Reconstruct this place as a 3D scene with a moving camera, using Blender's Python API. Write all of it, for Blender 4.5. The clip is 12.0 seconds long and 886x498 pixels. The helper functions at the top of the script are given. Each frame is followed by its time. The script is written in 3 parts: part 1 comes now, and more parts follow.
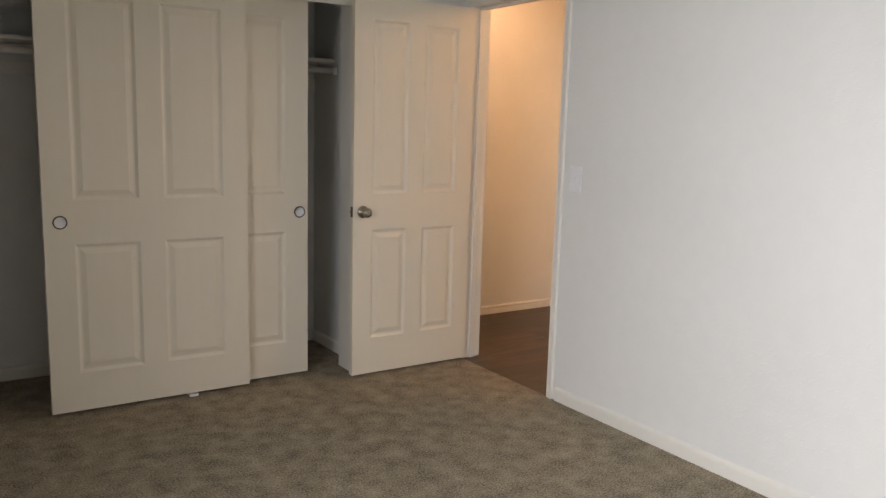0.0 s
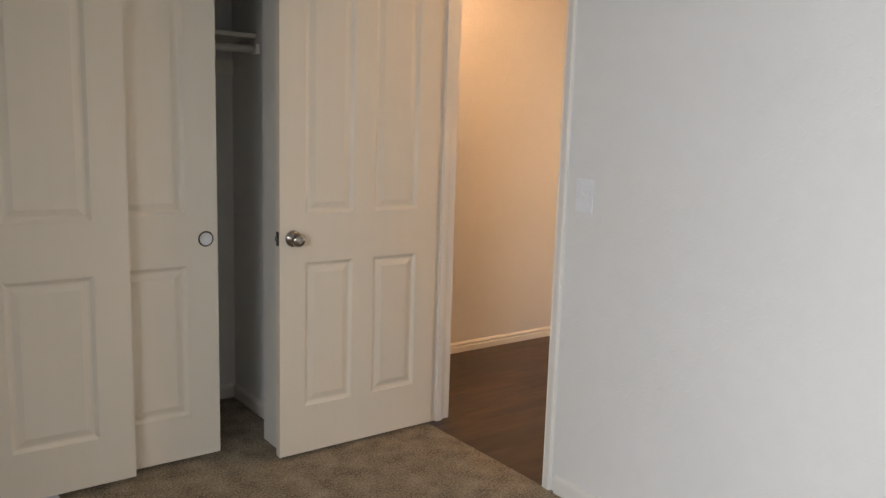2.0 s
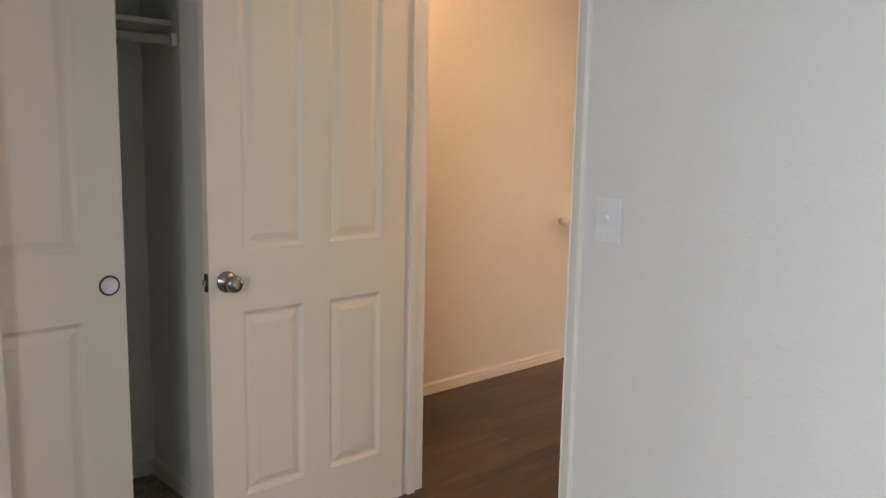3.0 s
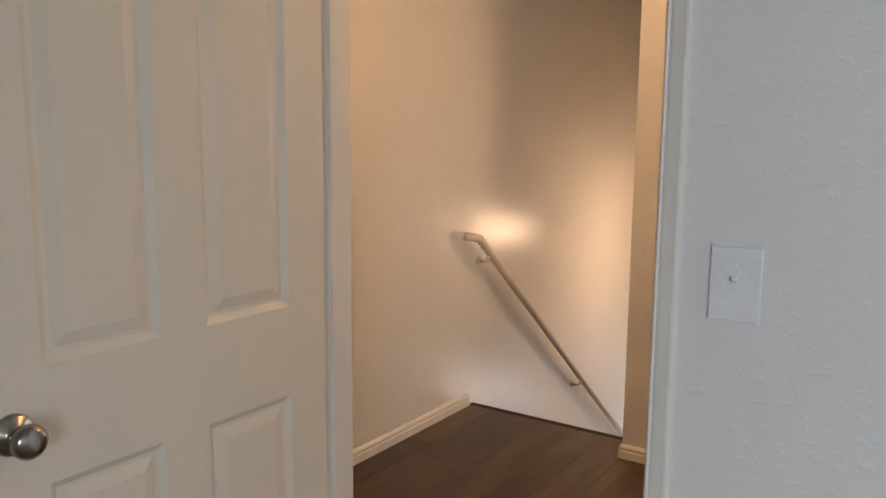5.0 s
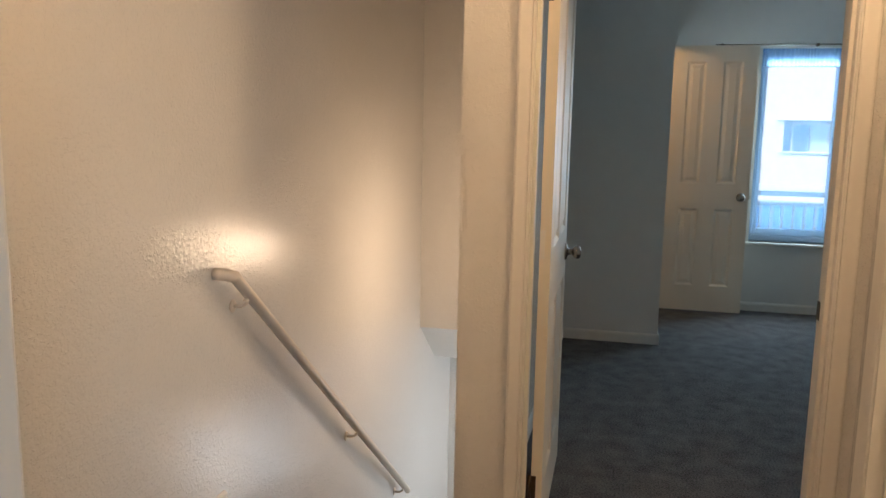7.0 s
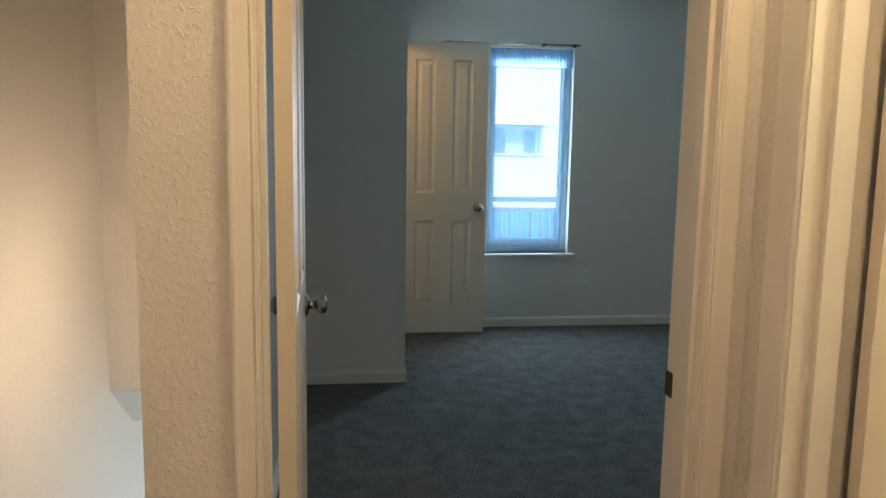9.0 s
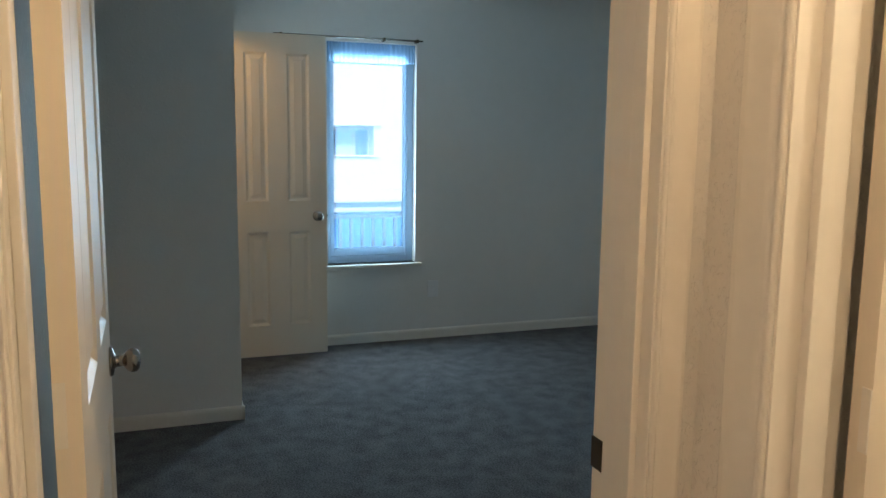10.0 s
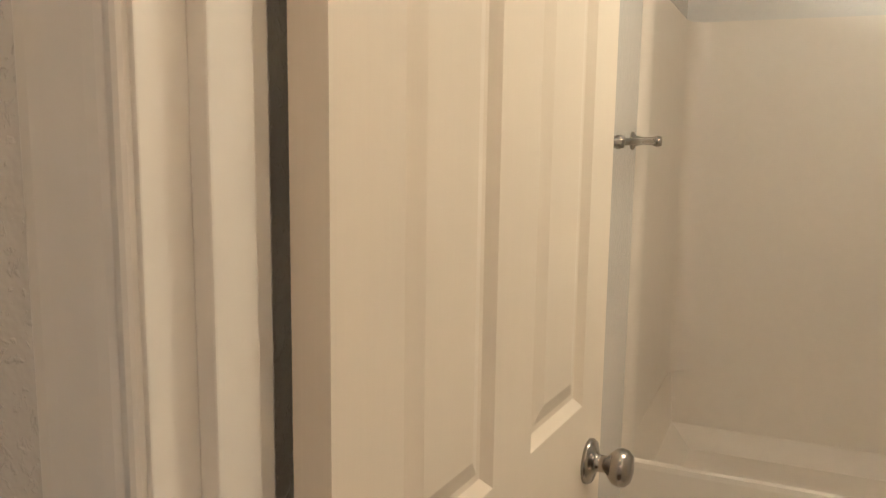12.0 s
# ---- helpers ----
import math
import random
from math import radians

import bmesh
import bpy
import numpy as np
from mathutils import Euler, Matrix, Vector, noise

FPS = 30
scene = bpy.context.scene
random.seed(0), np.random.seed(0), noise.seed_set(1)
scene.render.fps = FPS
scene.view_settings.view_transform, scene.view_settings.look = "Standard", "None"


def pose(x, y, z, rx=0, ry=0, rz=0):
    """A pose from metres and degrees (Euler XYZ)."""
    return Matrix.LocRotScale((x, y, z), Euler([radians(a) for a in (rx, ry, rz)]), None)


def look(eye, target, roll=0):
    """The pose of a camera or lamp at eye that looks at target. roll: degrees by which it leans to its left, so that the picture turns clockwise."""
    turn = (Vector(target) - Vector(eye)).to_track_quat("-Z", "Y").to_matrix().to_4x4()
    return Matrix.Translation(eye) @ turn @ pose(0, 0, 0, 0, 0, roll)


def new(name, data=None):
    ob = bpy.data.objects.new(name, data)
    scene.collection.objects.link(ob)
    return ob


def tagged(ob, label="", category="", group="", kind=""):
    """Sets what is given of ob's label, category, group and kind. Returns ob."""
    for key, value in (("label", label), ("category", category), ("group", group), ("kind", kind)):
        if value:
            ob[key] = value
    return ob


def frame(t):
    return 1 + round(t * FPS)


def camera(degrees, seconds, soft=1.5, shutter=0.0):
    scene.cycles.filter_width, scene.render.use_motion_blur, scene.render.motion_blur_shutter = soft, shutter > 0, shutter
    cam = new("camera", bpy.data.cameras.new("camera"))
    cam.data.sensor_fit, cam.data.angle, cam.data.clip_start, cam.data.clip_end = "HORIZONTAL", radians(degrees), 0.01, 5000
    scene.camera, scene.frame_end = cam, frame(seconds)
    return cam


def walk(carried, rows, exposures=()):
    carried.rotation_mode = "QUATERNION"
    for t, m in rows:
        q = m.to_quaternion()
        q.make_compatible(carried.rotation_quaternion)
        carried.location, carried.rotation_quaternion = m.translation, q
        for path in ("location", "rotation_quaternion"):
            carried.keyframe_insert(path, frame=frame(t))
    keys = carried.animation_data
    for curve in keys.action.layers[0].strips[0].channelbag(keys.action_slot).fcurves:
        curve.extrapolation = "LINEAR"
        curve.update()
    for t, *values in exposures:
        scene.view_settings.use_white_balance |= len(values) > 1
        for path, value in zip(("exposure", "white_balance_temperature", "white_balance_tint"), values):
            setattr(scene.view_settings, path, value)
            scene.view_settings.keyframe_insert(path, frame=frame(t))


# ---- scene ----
cam = camera(58.9, 12.0)
PATH = [
    (0, (-2.651, -2.959, 1.375), (-1.555, -1.314, 1.067), 1.6),
    (0.5, (-2.515, -2.824, 1.384), (-1.417, -1.184, 1.061), 2.0),
    (1, (-2.339, -2.644, 1.39), (-1.242, -1.005, 1.056), 2.1),
    (1.5, (-2.222, -2.355, 1.39), (-1.09, -0.738, 1.066), 1.9),
    (2, (-2.062, -2.047, 1.37), (-0.875, -0.467, 1.06), 1.8),
    (2.5, (-1.91, -1.736, 1.358), (-0.646, -0.215, 1.063), 1.4),
    (3, (-1.796, -1.418, 1.355), (-0.46, 0.044, 1.077), 1.1),
    (3.2, (-1.735, -1.317, 1.349), (-0.382, 0.13, 1.072), 0.9),
    (4.8, (-1.349, -0.488, 1.373), (0.265, 0.657, 1.085), 0.5),
    (5, (-1.278, -0.432, 1.375), (0.36, 0.677, 1.082), 0.5),
    (5.5, (-1.07, -0.257, 1.379), (0.642, 0.733, 1.083), 0.4),
    (6, (-0.866, -0.071, 1.376), (0.921, 0.775, 1.074), 0.5),
    (6.5, (-0.662, 0.114, 1.376), (1.203, 0.774, 1.074), 1.0),
    (7, (-0.469, 0.236, 1.382), (1.456, 0.689, 1.081), 1.1),
    (7.5, (-0.244, 0.334, 1.381), (1.719, 0.577, 1.085), 1.3),
    (7.7, (-0.148, 0.375, 1.386), (1.824, 0.539, 1.091), 1.4),
    (9.5, (0.639, 0.376, 1.394), (2.569, -0.071, 1.12), 0.7),
    (10, (0.858, 0.356, 1.398), (2.721, -0.318, 1.126), 0.7),
    (10.5, (1.005, 0.218, 1.401), (2.744, -0.729, 1.12), 0.7),
    (11, (1.121, 0.081, 1.37), (2.64, -1.19, 1.092), 1.1),
    (11.5, (1.231, -0.001, 1.365), (2.426, -1.578, 1.076), 0.8),
    (12, (1.32, -0.065, 1.362), (2.122, -1.874, 1.071), 0.8),
]
EXPOSURES = [(0, -0.07, 8100, 22), (3, -0.12, 7600, 20), (4.8, -0.3, 7250, 19), (5.5, -0.36, 7150, 18), (6.5, -0.2, 6600, 12), (7, -0.2, 6300, 10), (7.7, -0.22, 6250, 8), (9.5, -0.13, 6100, 3), (10.5, -0.05, 6000, 7), (11.5, -0.18, 5700, 4), (12, -0.30, 5250, 5)]
walk(cam, [(t, look(e, g, r)) for t, e, g, r in PATH], EXPOSURES)

# ---- world, sun, lamps ----
world = bpy.data.worlds.new("sky")
scene.world = world
world.use_nodes = True
wn = world.node_tree.nodes
sky = wn.new("ShaderNodeTexSky")
sky.sky_type, sky.sun_disc = "NISHITA", False
sky.sun_elevation, sky.sun_rotation = radians(50), radians(-75)
world.node_tree.links.new(sky.outputs[0], wn["Background"].inputs[0])
wn["Background"].inputs[1].default_value = 0.15


def lamp(name, kind, energy, color, m, **more):
    data = bpy.data.lights.new(name, kind)
    data.energy, data.color = energy, color
    if kind == "AREA":
        data.shape, data.size, data.size_y = "RECTANGLE", more["size"], more["size_y"]
        data.spread = radians(more.get("spread", 180))
    elif kind == "POINT":
        data.shadow_soft_size = more["radius"]
    else:
        data.angle = radians(0.5)
    ob = new(name, data)
    ob.matrix_world = m
    return ob


lamp("sun", "SUN", 5.0, (1, .96, .9), look((0, 0, 0), (.621, -.166, -.766)))
# sky light in the openings of the two windows, and of a window downstairs
lamp("sky_light_bedroom", "AREA", 80, (.65, .82, 1), look((-4.16, -2.75, 1.58), (0, -2.55, .15)), size=1.45, size_y=.9, spread=108)
lamp("sky_light_far_room", "AREA", 27, (.63, .85, 1), look((6.108, -1.0, 1.3), (0, -1.1, 1.2)), size=.5, size_y=1.3)
lamp("sky_light_downstairs", "AREA", 27, (.90, .95, 1), look((4.95, .02, -1.0), (5.0, 1.62, -.85)), size=1.1, size_y=1.1)
# lamps of the landing and over the bedroom door, wall lamp of the stairs, lamps of the bathroom and of the far closet
WARM = (1, .65, .41)
LANDING = (.38, 1.25, 2.29)
CORRIDOR = (1.30, -.350, 2.25)
STAIR = (3.68, .82, .68)
lamp("landing_bulb", "POINT", 13, WARM, pose(*LANDING), radius=.10)
lamp("corridor_bulb", "POINT", 27, (1, .65, .34), pose(*CORRIDOR), radius=.15)
lamp("stair_bulb", "POINT", 19, (1, .72, .49), pose(*STAIR), radius=.06)
lamp("bathroom_bulb", "POINT", 36, (1, .76, .49), pose(.99, -1.35, 2.1), radius=.12)
lamp("closet_bulb", "POINT", 8, (1, .60, .26), pose(5.3, .36, 2.1), radius=.05)

# ---- materials ----


def material(name, color, rough=.6, metal=0.0, dark=None, scale=4.0, amount=.5, fine=None, bump=0.0, bump_scale=60.0,
             bump_size=.002, stretch=(1, 1, 1), random_piece=0.0, coat=0.0):
    """Paint, cloth, wood or metal: two scales of colour, and relief."""
    m = bpy.data.materials.new(name)
    m.use_nodes = True
    n, l = m.node_tree.nodes, m.node_tree.links
    b = n["Principled BSDF"]
    b.inputs["Roughness"].default_value, b.inputs["Metallic"].default_value = rough, metal
    b.inputs["Coat Weight"].default_value = coat
    geo = n.new("ShaderNodeTexCoord")
    mp = n.new("ShaderNodeMapping")
    mp.inputs["Scale"].default_value = stretch
    l.new(geo.outputs["Object"], mp.inputs[0])
    dark = dark or tuple(c * .9 for c in color)
    big = n.new("ShaderNodeTexNoise")
    big.inputs["Scale"].default_value, big.inputs["Detail"].default_value = scale, 6
    l.new(mp.outputs[0], big.inputs["Vector"])
    small = n.new("ShaderNodeTexNoise")
    small.inputs["Scale"].default_value, small.inputs["Detail"].default_value = fine or scale * 12, 4
    l.new(mp.outputs[0], small.inputs["Vector"])
    add = n.new("ShaderNodeMath")
    add.operation = "MULTIPLY_ADD"
    add.inputs[1].default_value = amount
    l.new(small.outputs["Fac"], add.inputs[0])
    part_of = n.new("ShaderNodeMath")
    part_of.operation = "MULTIPLY"
    part_of.inputs[1].default_value = 1 - amount
    l.new(big.outputs["Fac"], part_of.inputs[0])
    l.new(part_of.outputs[0], add.inputs[2])
    ramp = n.new("ShaderNodeValToRGB")
    ramp.color_ramp.elements[0].position, ramp.color_ramp.elements[1].position = .36, .64
    ramp.color_ramp.elements[0].color, ramp.color_ramp.elements[1].color = (*dark, 1), (*color, 1)
    l.new(add.outputs[0], ramp.inputs[0])
    out = ramp.outputs[0]
    if random_piece:
        info = n.new("ShaderNodeObjectInfo")
        hsv = n.new("ShaderNodeHueSaturation")
        rng = n.new("ShaderNodeMapRange")
        rng.inputs["To Min"].default_value, rng.inputs["To Max"].default_value = 1 - random_piece, 1 + random_piece
        l.new(info.outputs["Random"], rng.inputs[0])
        l.new(rng.outputs[0], hsv.inputs["Value"])
        l.new(out, hsv.inputs["Color"])
        out = hsv.outputs[0]
    l.new(out, b.inputs["Base Color"])
    if bump:
        bt = n.new("ShaderNodeTexNoise")
        bt.inputs["Scale"].default_value, bt.inputs["Detail"].default_value = bump_scale, 5
        l.new(mp.outputs[0], bt.inputs["Vector"])
        bn = n.new("ShaderNodeBump")
        bn.inputs["Strength"].default_value, bn.inputs["Distance"].default_value = bump, bump_size
        l.new(bt.outputs["Fac"], bn.inputs["Height"])
        l.new(bn.outputs[0], b.inputs["Normal"])
    return m


def textured_paint(name, color, dark, rough, strength=.3, grain=58, peel_scale=140, peel_amount=.35):
    """Painted plaster with a knocked-down splatter: flat islands with soft edges over a fine orange peel."""
    m = material(name, color, rough, dark=dark, scale=1.2, amount=.3)
    n, l = m.node_tree.nodes, m.node_tree.links
    co = n.new("ShaderNodeTexCoord")
    warp = n.new("ShaderNodeTexNoise")
    warp.inputs["Scale"].default_value, warp.inputs["Detail"].default_value, warp.inputs["Distortion"].default_value = grain, 3, .7
    l.new(co.outputs["Object"], warp.inputs["Vector"])
    isl = n.new("ShaderNodeMapRange")
    isl.interpolation_type = "SMOOTHSTEP"
    isl.inputs["From Min"].default_value, isl.inputs["From Max"].default_value = .55, .66
    l.new(warp.outputs["Fac"], isl.inputs[0])
    peel = n.new("ShaderNodeTexNoise")
    peel.inputs["Scale"].default_value, peel.inputs["Detail"].default_value = peel_scale, 2
    l.new(co.outputs["Object"], peel.inputs["Vector"])
    mix = n.new("ShaderNodeMath")
    mix.operation = "MULTIPLY_ADD"
    mix.inputs[1].default_value = peel_amount
    l.new(peel.outputs["Fac"], mix.inputs[0])
    l.new(isl.outputs[0], mix.inputs[2])
    bn = n.new("ShaderNodeBump")
    bn.inputs["Strength"].default_value, bn.inputs["Distance"].default_value = strength, .0016
    l.new(mix.outputs[0], bn.inputs["Height"])
    l.new(bn.outputs[0], n["Principled BSDF"].inputs["Normal"])
    return m


M_WALL = textured_paint("wall paint", (.78, .765, .73), (.74, .725, .69), .5)
M_HALL = textured_paint("satin wall paint", (.78, .75, .70), (.75, .72, .67), .19, .6, 95, 78, 1.7)
M_CEIL = textured_paint("ceiling paint", (.80, .79, .77), (.77, .76, .74), .8)
M_TRIM = material("trim enamel", (.80, .76, .69), .38, dark=(.77, .73, .66), scale=3, bump=.08, bump_scale=90)
M_DOOR = material("door enamel", (.80, .72, .60), .42, dark=(.785, .705, .585), scale=2, bump=.02, bump_scale=24, bump_size=.001,
                  stretch=(14, 14, .6))
M_CARPET = material("cut pile carpet", (.52, .42, .295), .95, dark=(.12, .092, .06), scale=11, amount=.66, fine=125, bump=1.0,
                    bump_scale=150, bump_size=.012)
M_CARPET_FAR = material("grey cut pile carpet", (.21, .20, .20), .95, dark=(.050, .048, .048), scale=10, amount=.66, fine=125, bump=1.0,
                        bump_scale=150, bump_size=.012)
M_PLANK = material("dark vinyl plank", (.105, .058, .032), .36, dark=(.034, .018, .010), scale=1.6, amount=.35, fine=6, bump=.08,
                   bump_scale=20, bump_size=.0008, stretch=(1.3, 7, 7), random_piece=.3)
M_UNDER = material("dark underlay", (.03, .018, .012), .8)
M_NICKEL = material("brushed nickel", (.36, .33, .295), .22, 1.0, scale=30, bump=.05, bump_scale=300)
M_BRONZE = material("aged hinge metal", (.10, .075, .05), .45, .9, scale=40)
M_RAIL = material("painted rail", (.72, .63, .52), .4, dark=(.66, .57, .46), scale=8)
M_PLASTIC = material("white switch plastic", (.82, .82, .82), .3, scale=10)
M_TUB = material("gelcoat acrylic", (.80, .73, .64), .4, dark=(.78, .71, .62), scale=2, coat=.05)
# white vinyl with the blue cast of sky light put into its colour
M_VINYL = material("sky-tinted window vinyl", (.50, .64, .82), .4, scale=5)
M_STUCCO = material("white stucco", (.82, .81, .78), .9, dark=(.76, .75, .72), scale=3, bump=.3, bump_scale=70, bump_size=.004)
M_BLUE = material("blue siding", (.08, .25, .62), .8, dark=(.06, .21, .56), scale=2)
M_PANE = material("far window", (.50, .58, .66), .3, scale=3)
M_GREY = material("window dark", (.12, .16, .20), .2, scale=3)
M_ASPH = material("outdoor ground", (.30, .29, .27), .95, dark=(.2, .19, .18), scale=1.0, bump=.4, bump_scale=40)
M_GLASS = bpy.data.materials.new("clear glass")
M_GLASS.use_nodes = True
gb = M_GLASS.node_tree.nodes["Principled BSDF"]
gb.inputs["Transmission Weight"].default_value, gb.inputs["Roughness"].default_value, gb.inputs["IOR"].default_value = 1, 0, 1.45
M_SHEER = bpy.data.materials.new("sheer curtain")
M_SHEER.use_nodes = True
sn, sl = M_SHEER.node_tree.nodes, M_SHEER.node_tree.links
sn.remove(sn["Principled BSDF"])
# the blue glow of daylight through the white cloth is put into its colour
cloth = sn.new("ShaderNodeBsdfTranslucent")
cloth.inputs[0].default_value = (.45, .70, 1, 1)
clear = sn.new("ShaderNodeBsdfTransparent")
weave = sn.new("ShaderNodeTexNoise")
weave.inputs["Scale"].default_value = 400
thick = sn.new("ShaderNodeMapRange")
thick.inputs["To Min"].default_value, thick.inputs["To Max"].default_value = .05, .11
mixer = sn.new("ShaderNodeMixShader")
sl.new(weave.outputs["Fac"], thick.inputs[0])
sl.new(thick.outputs[0], mixer.inputs[0])
sl.new(clear.outputs[0], mixer.inputs[1])
sl.new(cloth.outputs[0], mixer.inputs[2])
sl.new(mixer.outputs[0], sn["Material Output"].inputs[0])

# ---- builders ----


def link(name, bm, mat, parent=None, label="", smooth=False):
    me = bpy.data.meshes.new(name)
    bmesh.ops.recalc_face_normals(bm, faces=bm.faces[:])
    if smooth:
        for f in bm.faces:
            f.smooth = True
    bm.to_mesh(me)
    bm.free()
    me.materials.append(mat)
    ob = new(name, me)
    ob.parent = parent
    if label:
        ob["label"] = label
    return ob


def part(name, bm, mat, parent, label="", smooth=False):
    return link(name, bm, mat, parent, label, smooth)


def thing(name, m, label, category, group="", kind=""):
    ob = new(name)
    ob.empty_display_size = .1
    ob.matrix_world = m
    return tagged(ob, label, category, group, kind)


def add_box(bm, x0, y0, z0, x1, y1, z1, bevel=0.0, m=None):
    geo = bmesh.ops.create_cube(bm, size=1, matrix=Matrix.LocRotScale(
        ((x0 + x1) / 2, (y0 + y1) / 2, (z0 + z1) / 2), None, (abs(x1 - x0), abs(y1 - y0), abs(z1 - z0))))
    vs = geo["verts"]
    if bevel:
        es = list({e for v in vs for e in v.link_edges})
        out = bmesh.ops.bevel(bm, geom=es, offset=bevel, segments=2, affect="EDGES", profile=.6)
        vs = out["verts"]
    if m is not None:
        bmesh.ops.transform(bm, matrix=m, verts=list(set(vs)))
    return bm


def boxes(*rows, bevel=0.0):
    bm = bmesh.new()
    for r in rows:
        add_box(bm, *r, bevel=bevel)
    return bm


def structure(name, mat, *rows, label="", bevel=0.0):
    return tagged(link(name, boxes(*rows, bevel=bevel), mat), label, kind="structure")


def lathe(profile, steps=28, axis="Z"):
    """A turned body from (radius, height) pairs."""
    bm = bmesh.new()
    rings = []
    for r, h in profile:
        rings.append([bm.verts.new((max(r, 1e-4) * math.cos(2 * math.pi * k / steps), max(r, 1e-4) * math.sin(2 * math.pi * k / steps), h))
                      for k in range(steps)])
    for a, b in zip(rings, rings[1:]):
        for k in range(steps):
            bm.faces.new((a[k], a[(k + 1) % steps], b[(k + 1) % steps], b[k]))
    bm.faces.new(rings[0][::-1])
    bm.faces.new(rings[-1])
    if axis == "Y":
        bmesh.ops.rotate(bm, verts=bm.verts, cent=(0, 0, 0), matrix=Matrix.Rotation(radians(90), 3, "X"))
    if axis == "X":
        bmesh.ops.rotate(bm, verts=bm.verts, cent=(0, 0, 0), matrix=Matrix.Rotation(radians(90), 3, "Y"))
    return bm


def tube(points, radius, steps=16):
    """A round bar through points, with closed ends."""
    bm = bmesh.new()
    pts = [Vector(p) for p in points]
    rings = []
    for i, p in enumerate(pts):
        d = (pts[min(i + 1, len(pts) - 1)] - pts[max(i - 1, 0)]).normalized()
        q = d.to_track_quat("Z", "Y")
        rings.append([bm.verts.new(p + q @ Vector((radius * math.cos(2 * math.pi * k / steps), radius * math.sin(2 * math.pi * k / steps), 0)))
                      for k in range(steps)])
    for a, b in zip(rings, rings[1:]):
        for k in range(steps):
            bm.faces.new((a[k], a[(k + 1) % steps], b[(k + 1) % steps], b[k]))
    bm.faces.new(rings[0][::-1])
    bm.faces.new(rings[-1])
    return bm


BASE = [(0, 0), (.014, 0), (.014, .041), (.010, .045), (.0095, .051), (.0125, .055), (.0125, .063), (.008, .070), (.004, .076), (0, .076)]
BASE_LOW = [(0, 0), (.012, 0), (.012, .05), (.010, .06), (.005, .068), (0, .07)]
CASING = [(0, 0), (.0075, 0), (.0100, .0012), (.0112, .0035), (.0105, .0060), (.0080, .0078), (.0078, .0092), (.0098, .0125), (.0110, .018), (.0130, .040), (.0140, .046),
          (.0130, .052), (.009, .056), (.004, .0575), (0, .0575)]
CASING = [(o, u * .82) for o, u in CASING]
BASE = [(o, u * .82) for o, u in BASE]


# ---- doors ----
T = .035


def leaf_meshes(w, h, columns, low=(.20, .80), high=(.995, 1.905)):
    """Slab with openings, and the raised panels that fill them. u: along the width, v: thickness, from 0 to T."""
    us = [0, *[c for pair in columns for c in pair], w]
    zs = [0, low[0], low[1], high[0], high[1], h]
    slab = bmesh.new()
    for v in (0, T):
        grid = {(i, j): slab.verts.new((u, v, z)) for i, u in enumerate(us) for j, z in enumerate(zs)}
        for i in range(len(us) - 1):
            for j in range(len(zs) - 1):
                if not (i % 2 == 1 and j % 2 == 1):
                    slab.faces.new((grid[i, j], grid[i + 1, j], grid[i + 1, j + 1], grid[i, j + 1]))
    for (a, b) in (((0, 0), (w, 0)), ((w, 0), (w, h)), ((w, h), (0, h)), ((0, h), (0, 0))):
        slab.faces.new([slab.verts.new((p[0], v, p[1])) for p, v in ((a, 0), (b, 0), (b, T), (a, T))])
    bmesh.ops.remove_doubles(slab, verts=slab.verts, dist=1e-5)
    panels = []
    for c0, c1 in columns:
        for z0, z1 in (low, high):
            bm = bmesh.new()
            for side in (0, 1):
                rings = []
                for inset, depth in ((0, 0), (.006, .004), (.014, .0095), (.022, .0095), (.045, .0025)):
                    v = depth if side == 0 else T - depth
                    rings.append([bm.verts.new(p) for p in ((c0 + inset, v, z0 + inset), (c1 - inset, v, z0 + inset),
                                                            (c1 - inset, v, z1 - inset), (c0 + inset, v, z1 - inset))])
                for a, b in zip(rings, rings[1:]):
                    for k in range(4):
                        bm.faces.new((a[k], a[(k + 1) % 4], b[(k + 1) % 4], b[k]))
                bm.faces.new(rings[-1])
            panels.append(bm)
    return slab, panels


def two_columns(w, stile, mid):
    p = (w - 2 * stile - mid) / 2
    return ((stile, stile + p), (stile + p + mid, w - stile))


KNOB = [(.033, 0), (.033, .004), (.030, .008), (.016, .011), (.0125, .016), (.0125, .028), (.019, .033), (.0255, .040), (.0275, .048),
        (.026, .056), (.020, .062), (.010, .0645), (.001, .065)]


